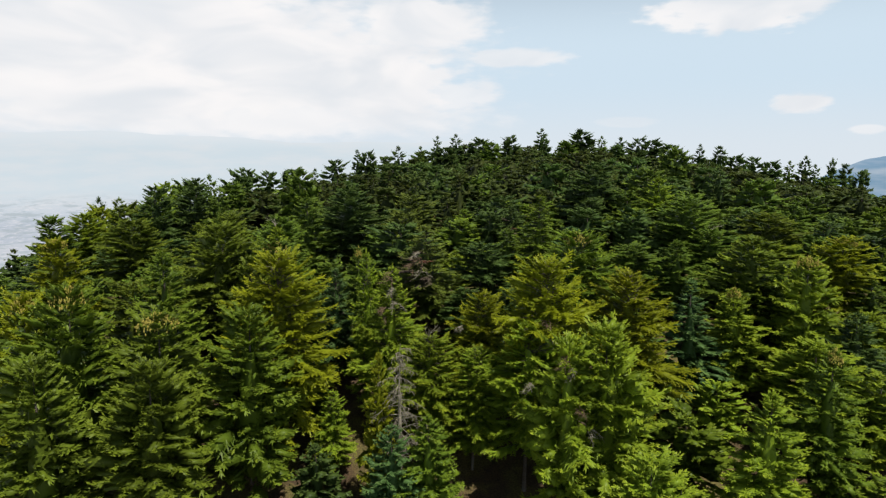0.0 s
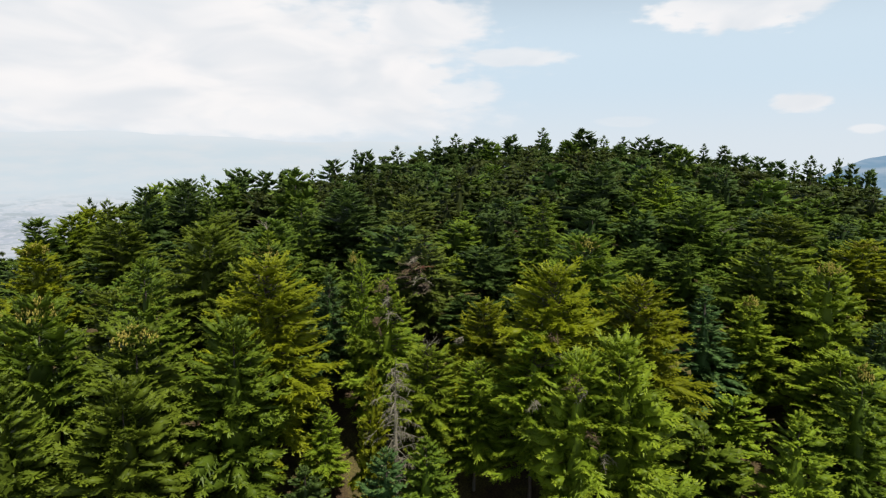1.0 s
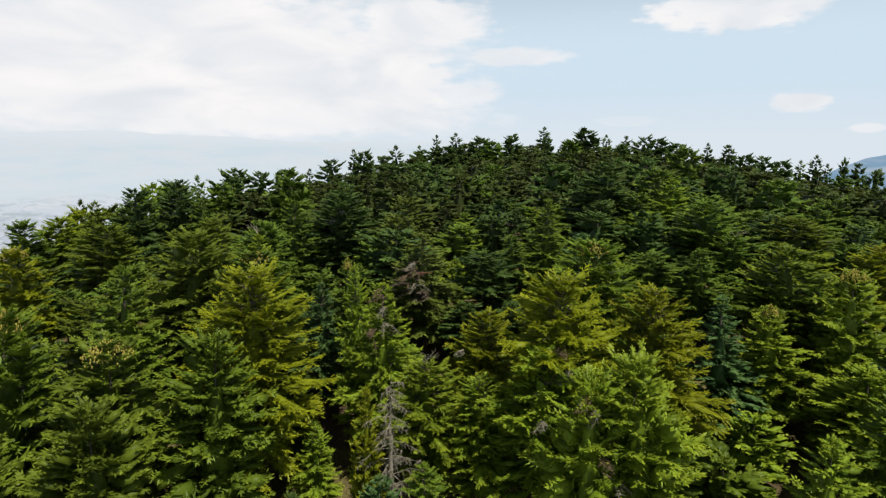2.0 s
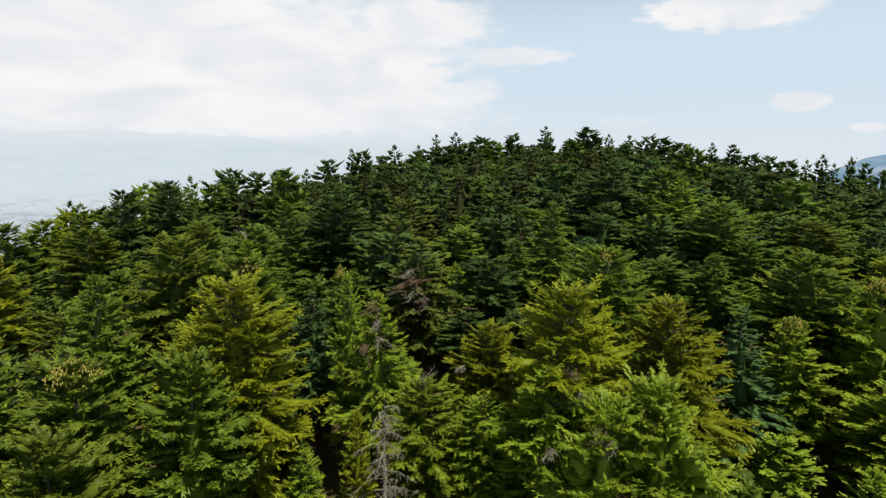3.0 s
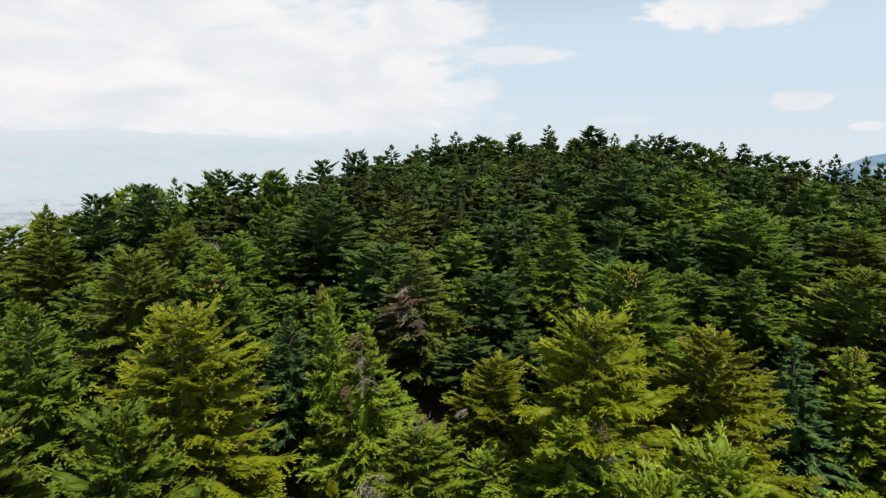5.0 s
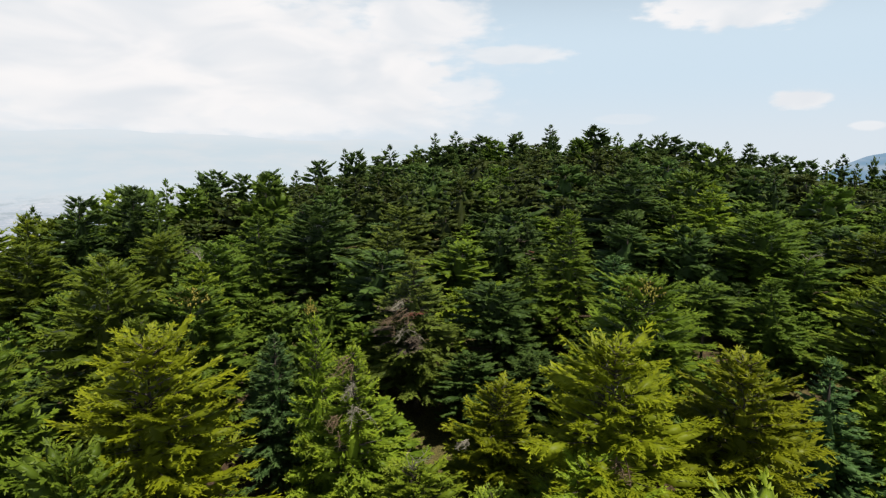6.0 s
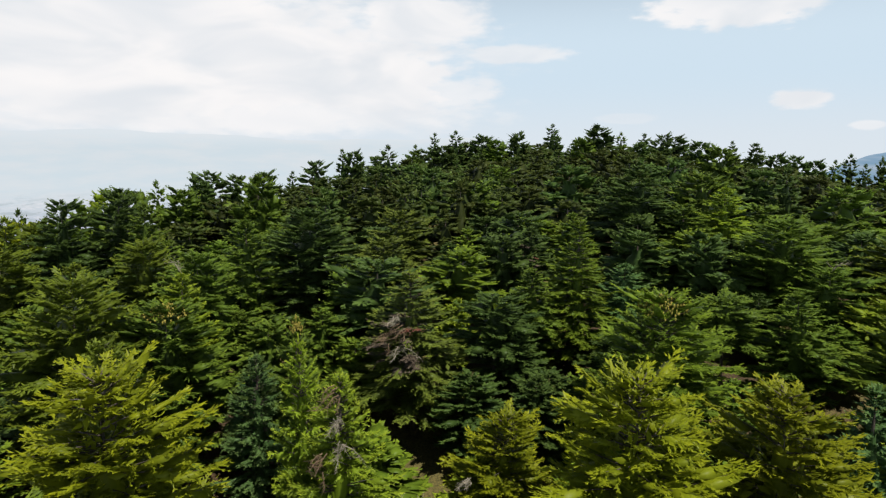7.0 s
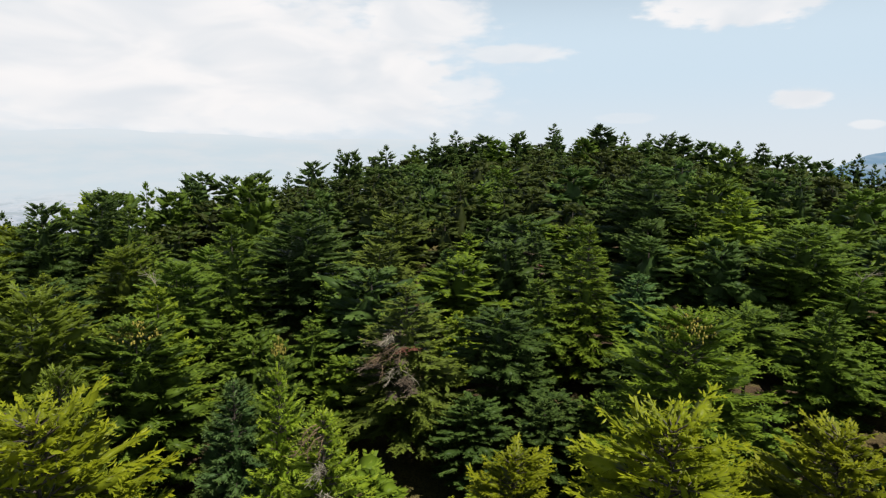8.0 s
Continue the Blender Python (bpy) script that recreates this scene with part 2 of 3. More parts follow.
BUSH = {"near": (5.5, 0.38, 0.11), "half": (3.4, 0.46, 0.20), "far": (1.3, 0.66, 0.36), "woods": (0.6, 0.9, 0.6)}   # shoots a metre, their length and width


SPREAD = {"near": 1.0, "half": 1.05, "far": 1.30, "woods": 1.60}   # the laterals' reach against the nearest trees'


RISE = {"near": 0.5, "half": 0.6, "far": 0.7, "woods": 0.8}   # how steeply their shoots rise


PAD = {"near": (0.50, 0.16), "half": (0.62, 0.20), "far": (0.80, 0.38), "woods": (0.90, 0.55)}   # a limb's pad: share of the laterals' reach, thickness


def unit(v):
    return v / np.maximum(1e-6, np.linalg.norm(v, axis=1))[:, None]


def crown_blades(rng, kind, level):
    """The needled shoots of a fir crown as folded blades: tiers of drooping limbs, each a flat feathered frond. Also the limbs' paths."""
    base, (taper, roundness), tiers, per, ragged, lift, lateral = SHAPES[kind]
    gap, order, tier_share, limb_share, shoot_gap = LEVELS[level]
    tiers = max(6, int(round(tiers * tier_share)))
    blades, limbs, pads = [], [], []
    up = np.array((0.0, 0.0, 1.0))
    turn = rng.uniform(0, 6)
    lobe = rng.uniform(0, 6.28, 4)

    def add(p, d, n, length, width, shoot, own):
        m = len(p)
        blades.append((p, unit(d), n, np.broadcast_to(length, m), np.broadcast_to(width, m), np.broadcast_to(shoot, m), np.full(m, own)))

    for i in range(tiers):
        u = 1 - (1 - (i + 0.4) / tiers) ** 1.25
        form = min(1.0, ((1 - u) / taper) ** roundness)
        count = max(4, int(round(per * limb_share * (0.50 + 0.50 * form))))
        for k in range(count):
            uu = min(0.985, max(0.0, u + rng.normal(0, (0.30 if order else 0.60) / tiers)))
            z0 = H0 * (base + (1 - base) * uu * 0.965)
            turn += 2.39996 + rng.normal(0, 0.25)
            wave = 1 + ragged * (math.sin(2 * turn + lobe[0] + 5 * uu) * 0.5 + math.sin(3 * turn + lobe[1] - 7 * uu) * 0.35 + math.sin(13 * uu + lobe[2] + turn) * 0.45)
            length = R0 * max(0.15 if roundness < 0.6 else 0.09, min(1.0, ((1 - uu) / taper) ** roundness) * (0.80 + 0.20 * min(1.0, uu / 0.2))) * max(0.35, wave) * rng.uniform(0.72, 1.10)
            a0 = 0.12 + lift * uu ** 1.8 + rng.normal(0, 0.08 if order else 0.16)
            bend = 0.27 - 0.05 * uu + rng.uniform(-0.07, 0.10)
            tip_up = 0.13
            out = np.array((math.cos(turn), math.sin(turn), 0.0))
            roll = rng.normal(0, 0.24 if order else 0.42)
            side = np.array((-out[1], out[0], roll))
            own = rng.random()

            def at(s):
                s = np.atleast_1d(s)[:, None]
                return up * z0 + out * length * s + up * length * (a0 * s - bend * s ** 2 + tip_up * s ** 4)

            limbs.append([tuple(q) for q in at(np.array((0.0, 0.4, 0.8)))])
            reach = length * lateral * SPREAD[level] + 0.16
            # the laterals of the frond, two by two
            stations = max(3 if order else 2, int(0.72 * length / gap))
            s = np.repeat(0.27 + 0.70 * (np.arange(stations) + rng.random(stations) * 0.7) / stations, 2)
            hand = np.tile((-1.0, 1.0), stations)
            m = len(s)
            slope = a0 - 2 * bend * s + 4 * tip_up * s ** 3
            along = unit(out[None] + up[None] * slope[:, None])
            normal = unit(up[None] - out[None] * slope[:, None] + rng.normal(0, 0.12 if order else 0.28, (m, 3)))
            beta = np.radians(52 - 22 * s) + rng.normal(0, 0.12, m)
            l = reach * np.sin(math.pi * (0.16 + 0.72 * s)) ** 0.8 * rng.uniform(0.6, 1.3, m)
            root = at(s) + np.stack([np.zeros(m), np.zeros(m), rng.normal(0, 0.07, m)], 1)
            d = unit(along * np.cos(beta)[:, None] + side[None] * (hand * np.sin(beta))[:, None] - up[None] * (0.14 + rng.normal(0, 0.16, m))[:, None])
            if order == 2:
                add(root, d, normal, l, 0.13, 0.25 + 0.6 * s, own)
                n_sub = np.maximum(2, (l / shoot_gap).astype(int))
                which = np.repeat(np.arange(m), n_sub)
                step = np.concatenate([np.arange(c) for c in n_sub])
                q = (step + 0.6 + rng.uniform(-0.2, 0.2, len(step))) / n_sub[which]
                flip = np.where((step + which) % 2, 1.0, -1.0)
                dd, nn = d[which], normal[which]
                bb = unit(np.cross(nn, dd))
                for both in (1.0, -1.0):
                    gamma = np.radians(32) + rng.normal(0, 0.16, len(q))
                    e = dd * np.cos(gamma)[:, None] + bb * (both * flip * np.sin(gamma))[:, None] + up[None] * rng.normal(0.03, 0.14, len(q))[:, None]
                    size = (0.14 + 0.22 * l[which] * (1 - 0.65 * q)) * rng.uniform(0.75, 1.2, len(q))
                    place = root[which] + dd * (l[which] * q * 0.92)[:, None] - nn * (0.10 * l[which] * q * q)[:, None]
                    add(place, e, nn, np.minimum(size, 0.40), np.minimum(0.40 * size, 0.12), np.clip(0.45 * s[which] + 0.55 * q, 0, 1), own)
            elif order == 1:
                add(root, d, normal, l, np.minimum(0.30, 0.36 * l), 0.2 + 0.7 * s, own)
                bb = unit(np.cross(normal, d))
                for q, share in ((0.38, 0.56),):
                    for both in (-1.0, 1.0):
                        e = d * 0.84 + bb * 0.52 * both + up[None] * rng.normal(0.02, 0.12, m)[:, None]
                        add(root + d * (l * q)[:, None], e, normal, share * l * rng.uniform(0.8, 1.2, m), np.minimum(0.24, 0.28 * l), np.clip(0.5 * s + 0.6 * q, 0, 1), own)
            else:
                wide = 0.62 if level == "far" else 0.85
                add(root, d, normal, 1.12 * l, wide * l, 0.2 + 0.75 * s, own)
                if level == "far":
                    e = d * 0.8 + along * 0.6
                    add(root + d * (0.45 * l)[:, None], e, normal, 0.6 * l, 0.26 * l, 0.4 + 0.6 * s, own)
            few = slice(0, 3 if order else 1)
            tail = at(np.array((0.60, 0.80, 0.93)[few]))
            m = len(tail)
            add(tail, np.tile(along[-1], (m, 1)) + rng.normal(0, 0.12, (m, 3)), np.tile(normal[-1], (m, 1)), np.array((0.25, 0.17, 0.11)[few]) * length + 0.15,
                np.array((0.09, 0.06, 0.05)[few]) * length + 0.06, np.array((0.6, 0.8, 1.0)[few]), own)
            # the thick pad of needles that the limb's outer half carries
            w = np.arange(8) * 0.7854 + rng.uniform(-0.25, 0.25, 8)
            s = np.clip(0.64 + 0.31 * np.cos(w) * rng.uniform(0.75, 1.15, 8), 0.2, 1.0)
            v = np.sin(w) * reach * PAD[level][0] * rng.uniform(0.65, 1.25, 8)
            ring = at(s) + side[None] * v[:, None] - up[None] * (0.05 + 0.22 * np.abs(v) + rng.uniform(0, 0.10, 8))[:, None]
            thick = PAD[level][1] * (0.6 + 0.12 * length) * (1.0 + 0.8 * max(0.0, uu - 0.6))
            pads.append((np.concatenate([ring, at(0.62) + up * 0.45 * thick, at(0.58) - up * thick]), own))
            # the bushy, rising shoots over the outer half of the limb
            m = int(2 + length * BUSH[level][0])
            s = 1 - 0.62 * rng.random(m) ** 1.2
            v = rng.normal(0, 0.55, m)
            p = at(s) + side[None] * (v * reach * 0.6 * np.sin(math.pi * (0.16 + 0.72 * s)))[:, None]
            d = out[None] * rng.uniform(0.35, 1.0, m)[:, None] + side[None] * (0.7 * v + rng.normal(0, 0.2, m))[:, None] + up[None] * rng.uniform(-0.12, RISE[level], m)[:, None]
            size = rng.uniform(0.7, 1.25, m) * min(1.0, 0.55 + 0.12 * length)
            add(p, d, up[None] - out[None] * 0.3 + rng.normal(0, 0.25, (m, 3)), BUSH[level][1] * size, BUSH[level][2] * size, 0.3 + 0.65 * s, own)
            # the dense, older growth within, left darker in colour as if in shade
            m = int(length * (1.6 if order == 2 else 0.8 if order else 0.2))
            s = rng.uniform(0.05, 0.50, m)
            p = at(s) + side * (rng.uniform(-0.22, 0.22, m) * length)[:, None] + up * rng.normal(-0.10, 0.2, m)[:, None]
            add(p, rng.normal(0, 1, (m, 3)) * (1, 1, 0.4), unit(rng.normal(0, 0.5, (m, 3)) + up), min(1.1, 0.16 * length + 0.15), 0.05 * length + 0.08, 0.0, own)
    # the upright shoots of the top, and the leader
    m = 30 if roundness < 0.65 else 12
    w = rng.uniform(0, 6.28, m)
    far_out = R0 * 0.24 * np.sqrt(rng.random(m)) * (1.0 if roundness < 0.65 else 0.4)
    flat = np.stack([np.cos(w), np.sin(w), np.zeros(m)], 1)
    p = flat * far_out[:, None] + up * (H0 * (0.955 + 0.012 * rng.random(m)) - 0.62 * far_out)[:, None]
    stout = {"near": 1.0, "half": 1.25, "far": 1.7, "woods": 2.3}[level]
    add(p, flat * 0.55 + up, flat + rng.normal(0, 0.3, (m, 3)), rng.uniform(0.3, 0.6, m) * stout ** 0.8, 0.13 * stout, 0.7, 0.5)
    z = np.repeat(np.linspace(0.93, 0.985, 4), 3)
    w = rng.uniform(0, 6.28, 12)
    flat = np.stack([np.cos(w), np.sin(w), np.zeros(12)], 1)
    add(up * (H0 * z)[:, None], flat * 0.8 + up * 0.7, flat + up, np.repeat((0.62, 0.5, 0.36, 0.22), 3), 0.13 * stout, 1.0, 0.7)
    add(np.tile(up * H0 * 0.955, (2, 1)), np.tile(up, (2, 1)), np.array(((1.0, 0.2, 0), (0.2, -1.0, 0))), H0 * 0.045, 0.12 * stout, 1.0, 0.7)
    return (*(np.concatenate([b[k] for b in blades]) for k in range(7)), limbs, pads)


def dark_core(rng, kind, share):
    """An added opaque core that blocks the view through the crown and darkens its gaps: ragged skirts, one over the
    other.
    """
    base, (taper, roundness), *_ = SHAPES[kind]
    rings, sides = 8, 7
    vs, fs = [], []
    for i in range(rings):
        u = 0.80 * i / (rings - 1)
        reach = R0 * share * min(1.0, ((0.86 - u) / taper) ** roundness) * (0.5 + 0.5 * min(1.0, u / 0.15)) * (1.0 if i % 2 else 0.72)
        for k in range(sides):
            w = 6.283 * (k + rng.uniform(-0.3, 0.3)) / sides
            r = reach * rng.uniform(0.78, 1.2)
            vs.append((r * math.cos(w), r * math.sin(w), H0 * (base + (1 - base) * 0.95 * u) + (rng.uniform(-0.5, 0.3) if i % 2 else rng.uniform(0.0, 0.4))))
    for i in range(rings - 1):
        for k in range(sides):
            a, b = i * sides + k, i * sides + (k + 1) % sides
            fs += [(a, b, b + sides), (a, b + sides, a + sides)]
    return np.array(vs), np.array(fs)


CORE_SHARE = {"near": 0.26, "half": 0.30, "far": 0.36, "woods": 0.40}


def crown_faces(rng, kind, level):
    """A whole crown: vertices, triangles, and for each triangle how far out its shoot is (outer ones are painted
    lighter) and its frond's own tone; also the limbs.
    """
    *blades, limbs, pads = crown_blades(rng, kind, level)
    v, f, shoot, own = blade_mesh(*blades)
    # added core; its low frond values paint it darker, like the crown's inner shade
    hv, hf = dark_core(rng, kind, CORE_SHARE[level])
    pv = np.concatenate([p for p, _ in pads])
    k = np.arange(8)
    one = np.concatenate([np.stack([k, (k + 1) % 8, np.full(8, 8)], 1), np.stack([(k + 1) % 8, k, np.full(8, 9)], 1)])
    pf = (np.arange(len(pads)) * 10)[:, None, None] + one[None]
    pf = pf.reshape(-1, 3)
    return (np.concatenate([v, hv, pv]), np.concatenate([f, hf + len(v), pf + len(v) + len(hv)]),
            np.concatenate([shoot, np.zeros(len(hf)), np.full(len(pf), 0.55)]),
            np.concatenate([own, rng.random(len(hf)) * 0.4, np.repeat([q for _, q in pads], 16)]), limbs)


def blade_mesh(p, d, n, length, width, shoot, own):
    """Folded, pointed blades as vertices, triangles and two values for each triangle."""
    b = unit(np.cross(n, d))
    n = np.cross(d, b)
    half, ln = (0.5 * width)[:, None], length[:, None]
    middle = p + d * ln * 0.42
    vs = np.stack([p, middle + b * half - n * half * 0.75, p + d * ln - n * ln * 0.10, middle - b * half - n * half * 0.75], 1)
    faces = (np.arange(len(p)) * 4)[:, None, None] + np.array(((0, 2, 1), (0, 3, 2)))[None]
    return vs.reshape(-1, 3), faces.reshape(-1, 3), np.repeat(shoot, 2), np.repeat(own, 2)


def fast_mesh(name, verts, faces, **values):
    me = bpy.data.meshes.new(name)
    me.vertices.add(len(verts))
    me.vertices.foreach_set("co", np.asarray(verts, np.float32).ravel())
    me.loops.add(3 * len(faces))
    me.loops.foreach_set("vertex_index", np.asarray(faces, np.int32).ravel())
    me.polygons.add(len(faces))
    me.polygons.foreach_set("loop_start", np.arange(0, 3 * len(faces), 3, dtype=np.int32))
    for key, v in values.items():
        me.attributes.new(key, "FLOAT", "FACE").data.foreach_set("value", np.asarray(v, np.float32))
    me.update()
    return me


def tube(verts, faces, path, radii, sides=5):
    """Adds a tapered tube of triangles along a path."""
    start = len(verts)
    for i, p in enumerate(path):
        a, b = path[max(0, i - 1)], path[min(len(path) - 1, i + 1)]
        t = Vector(b) - Vector(a)
        q = t.to_track_quat("Z", "Y")
        for k in range(sides):
            w = 2 * math.pi * k / sides
            verts.append(tuple(Vector(p) + q @ Vector((math.cos(w) * radii[i], math.sin(w) * radii[i], 0))))
    for i in range(len(path) - 1):
        for k in range(sides):
            a, b = start + i * sides + k, start + i * sides + (k + 1) % sides
            faces += [(a, b, b + sides), (a, b + sides, a + sides)]


PATTERNS = {}


def pattern(kind, level):
    """Crown, trunk and limbs of a kind of fir, shared by all its trees."""
    key = (kind, level)
    if key in PATTERNS:
        return PATTERNS[key]
    rng = np.random.default_rng(sorted(SHAPES).index(kind) * 7 + 3)
    v, f, shoot, own, limbs = crown_faces(rng, kind, level)
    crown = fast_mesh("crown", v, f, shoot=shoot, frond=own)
    crown.materials.append(TONES["mid"])
    if kind == "burnt":   # a side of the crown with dead grey and rust-brown needles
        crown.materials.append(DEAD_NEEDLES)
        crown.materials.append(RUST_NEEDLES)
        centre = v[f[:, 0]]
        mark = np.zeros(len(f), np.int32)
        loose = 0.80 + 0.5 * rng.random(len(f))
        for slot, cx, cy, cz, cr in ((1, -1.6, -2.8, 0.70, 1.9), (1, -2.6, -3.0, 0.58, 1.7), (1, -0.3, -3.6, 0.55, 1.3), (2, 0.6, -3.0, 0.70, 1.0)):
            mark[np.linalg.norm(centre - np.array((cx, cy, cz * H0)), axis=1) < cr * loose] = slot
        crown.polygons.foreach_set("material_index", mark)
    tv, tf = [], []
    tube(tv, tf, [(0, 0, -0.8), (0.03, 0.02, 0.0), (-0.04, 0.05, 0.45 * H0), (0, 0, 0.8 * H0), (0, 0, 0.95 * H0)], [0.40, 0.30, 0.22, 0.10, 0.015], 8)
    trunk = fast_mesh("trunk", tv, tf)
    trunk.materials.append(BARK)
    limb = None
    if level == "near":
        lv, lf = [], []
        for path in limbs:
            tube(lv, lf, path, [0.055, 0.035, 0.012], 3)
        limb = fast_mesh("branch_frame", lv, lf)
        limb.materials.append(BARK)
    PATTERNS[key] = crown, trunk, limb
    return PATTERNS[key]


def cone_mesh(spread, drop, bow):
    """Upright ripe cones crowded over the top of a crown."""
    rng = np.random.default_rng(5)
    v, f = [], []
    for _ in range(220):
        x = spread * math.sqrt(rng.random())
        w = rng.uniform(0, 6.28)
        place = Vector((x * R0 * math.cos(w), x * R0 * math.sin(w), H0 * 0.965 - drop * x ** bow + rng.normal(0, 0.15)))
        high = rng.uniform(0.14, 0.26)
        tube(v, f, [place, place + Vector((0, 0, 0.35 * high)), place + Vector((0, 0, 0.85 * high)), place + Vector((0, 0, high))], [0.04, 0.07, 0.055, 0.015], 4)
    me = fast_mesh("golden_top", v, f)
    me.materials.append(CONES)
    return me


def antler_mesh(seed, height=2.6):
    """A bare, forked dead top."""
    rng = np.random.default_rng(seed)
    v, f = [], []

    def grow(p, d, length, radius, depth):
        path = [p]
        for _ in range(3):
            d = d + Vector(rng.normal(0, 0.16, 3))
            d.z += 0.08
            d.normalize()
            path.append(path[-1] + d * length / 3)
        tube(v, f, path, [radius, radius * 0.8, radius * 0.6, radius * 0.35], 4)
        if depth:
            for _ in range(3 if depth > 1 else 2):
                e = (d + Vector(rng.normal(0, 0.75, 3))).normalized()
                grow(path[rng.integers(1, 4)], e, length * rng.uniform(0.5, 0.75), radius * 0.55, depth - 1)

    for k in range(2):
        w = rng.uniform(0, 6.28)
        grow(Vector((0, 0, -0.4)), Vector((0.6 * math.cos(w), 0.6 * math.sin(w), 1)).normalized(), height * 0.6, 0.07, 2)
    me = fast_mesh("dead_top", v, f)
    me.materials.append(DEAD_WOOD)
    return me


def dead_limb_mesh(seed):
    """A dead limb, bare and twiggy, reaching outwards along x."""
    rng = np.random.default_rng(seed)
    v, f = [], []
    for k in range(5):
        w = rng.normal(0, 0.45)
        d = Vector((math.cos(w), math.sin(w), rng.uniform(-0.25, 0.25)))
        length = rng.uniform(1.0, 2.1)
        p = Vector((rng.uniform(-0.3, 0.2), rng.normal(0, 0.2), rng.normal(0, 0.25)))
        tube(v, f, [p, p + d * length * 0.5, p + d * length + Vector((0, 0, -0.2 * length))], [0.045, 0.03, 0.01], 4)
        for _ in range(16):
            s = rng.uniform(0.25, 1.0)
            q = p + d * length * s + Vector((0, 0, -0.2 * length * s * s))
            e = q + Vector((rng.normal(0.1, 0.2), rng.normal(0, 0.28), rng.normal(-0.08, 0.16)))
            tube(v, f, [q, e], [0.022, 0.008], 3)
    me = fast_mesh("dead_limb", v, f)
    me.materials.append(DEAD_WOOD if seed % 2 else BROWN_WOOD)
    return me


DEAD_LIMBS = [dead_limb_mesh(k) for k in (1, 2, 3, 4)]
ROUND_CONES, STEEP_CONES, ANTLER = cone_mesh(0.34, 6.5, 1.9), cone_mesh(0.16, 11.0, 1.3), antler_mesh(4)
WORDS = {"yellow": "yellow-green", "leafy": "bright green", "fresh": "fresh green", "mid": "mid-green", "blue": "blue-green", "deep": "dark green",
         "olive": "olive green", "pale": "pale lichen-grey green"}
FORMS = {"broad": "broad flat-layered", "broad2": "broad bushy", "cone": "conical", "spire": "tall pointed", "column": "narrow columnar", "ragged": "ragged uneven", "bare": "high-crowned bare-stemmed", "burnt": "conical"}
PLANTED = []
rng_turn = random.Random(11)


def fir(kind, tone, x, y, top, reach, level="", cones=False, antler=False, bare=()):
    """One fir: its foot on the hill at x, y, its leader at height top, its lower limbs reach metres long."""
    z = hill(x, y)
    high = max(4.0, top - z)
    level = level or ("near" if 48 < y < 66 and -22 < x < 24 else "half" if y < 116 else "far")
    crown, trunk, limb = pattern(kind, level)
    tree = new("fir_tree")
    tree.matrix_basis = Matrix.LocRotScale((x, y, z), Euler((radians(rng_turn.uniform(-2, 2)), radians(rng_turn.uniform(-2, 2)), 0 if kind == "burnt" else rng_turn.uniform(0, 6.28))),
                                           (reach / R0, reach / R0, high / H0))
    words = f"{WORDS[tone]} {FORMS[kind]} fir on the wooded slope"
    if cones:
        words = f"{WORDS[tone]} {FORMS[kind]} fir topped with ripe yellow cones"
    if kind == "burnt":
        words = f"{WORDS[tone]} {FORMS[kind]} fir with patches of dead brown needles"
    if antler:
        words = f"{WORDS[tone]} {FORMS[kind]} fir with a bare dead forked top"
    tagged(tree, words, "fir tree", "firs on the hillside")
    parts = [("trunk", trunk), ("crown", crown)]
    if limb:
        parts.append(("branch_frame", limb))
    if cones:
        parts.append(("golden_top", STEEP_CONES if kind in ("cone", "spire") else ROUND_CONES))
    for name, me in parts:
        ob = new(name, me)
        ob.parent = tree
        if name == "golden_top":
            ob["label"], ob["kind"] = "ripe yellow cones", "stuff"
        if name == "crown":
            ob.material_slots[0].link = "OBJECT"
            ob.material_slots[0].material = TONES[tone]
    if antler:
        ob = new("dead_top", ANTLER)
        ob.parent = tree
        ob.location = (0.3, -0.5, H0 * 0.985)
        ob["label"] = "bare grey dead branches"
    for k, (turn, share, out) in enumerate(bare):   # dead limbs: which way, how high, how far out
        ob = new("dead_limb", DEAD_LIMBS[k % 4])
        ob.parent = tree
        way = radians(turn) - tree.rotation_euler.z
        ob.matrix_basis = pose(out * R0 * math.cos(way), out * R0 * math.sin(way), share * H0, 0, 0, math.degrees(way))
        ob["label"] = "bare dead branch"
    PLANTED.append((x, y, reach))
    return tree


fir("broad", "yellow", 9.2, 53.1, 21.0, 4.9, bare=((-95, 0.66, 0.8), (-100, 0.74, 0.7)))
fir("broad2", "yellow", 17.3, 55.4, 19.6, 4.9)
fir("broad", "yellow", -14.8, 52.1, 21.6, 5.2)
fir("broad2", "leafy", -16.0, 47.0, 18.2, 4.2)
fir("cone", "fresh", -5.3, 57.3, 19.9, 3.9, bare=((-90, 0.86, 0.3), (-110, 0.76, 0.5), (-75, 0.80, 0.4), (-100, 0.92, 0.1)))
fir("broad2", "yellow", 3.4, 58.5, 16.7, 3.7, bare=((-140, 0.75, 0.7), (-100, 0.6, 0.8)))
fir("ragged", "fresh", 7.3, 50.0, 16.2, 4.2, bare=((-100, 0.7, 0.7), (-70, 0.6, 0.75)))
fir("ragged", "fresh", 9.5, 42.0, 17.2, 3.4, bare=((-100, 0.86, 0.25), (-80, 0.72, 0.5), (-60, 0.66, 0.6), (-110, 0.90, 0.2)))
fir("broad", "fresh", 12.6, 43.0, 17.9, 4.1)
fir("broad2", "fresh", -1.3, 54.0, 13.7, 3.7, antler=True)
fir("cone", "yellow", -5.0, 46.2, 14.8, 1.9)
fir("cone", "blue", -3.9, 42.5, 10.3, 3.0)
fir("cone", "leafy", -0.9, 43.6, 10.8, 3.3)
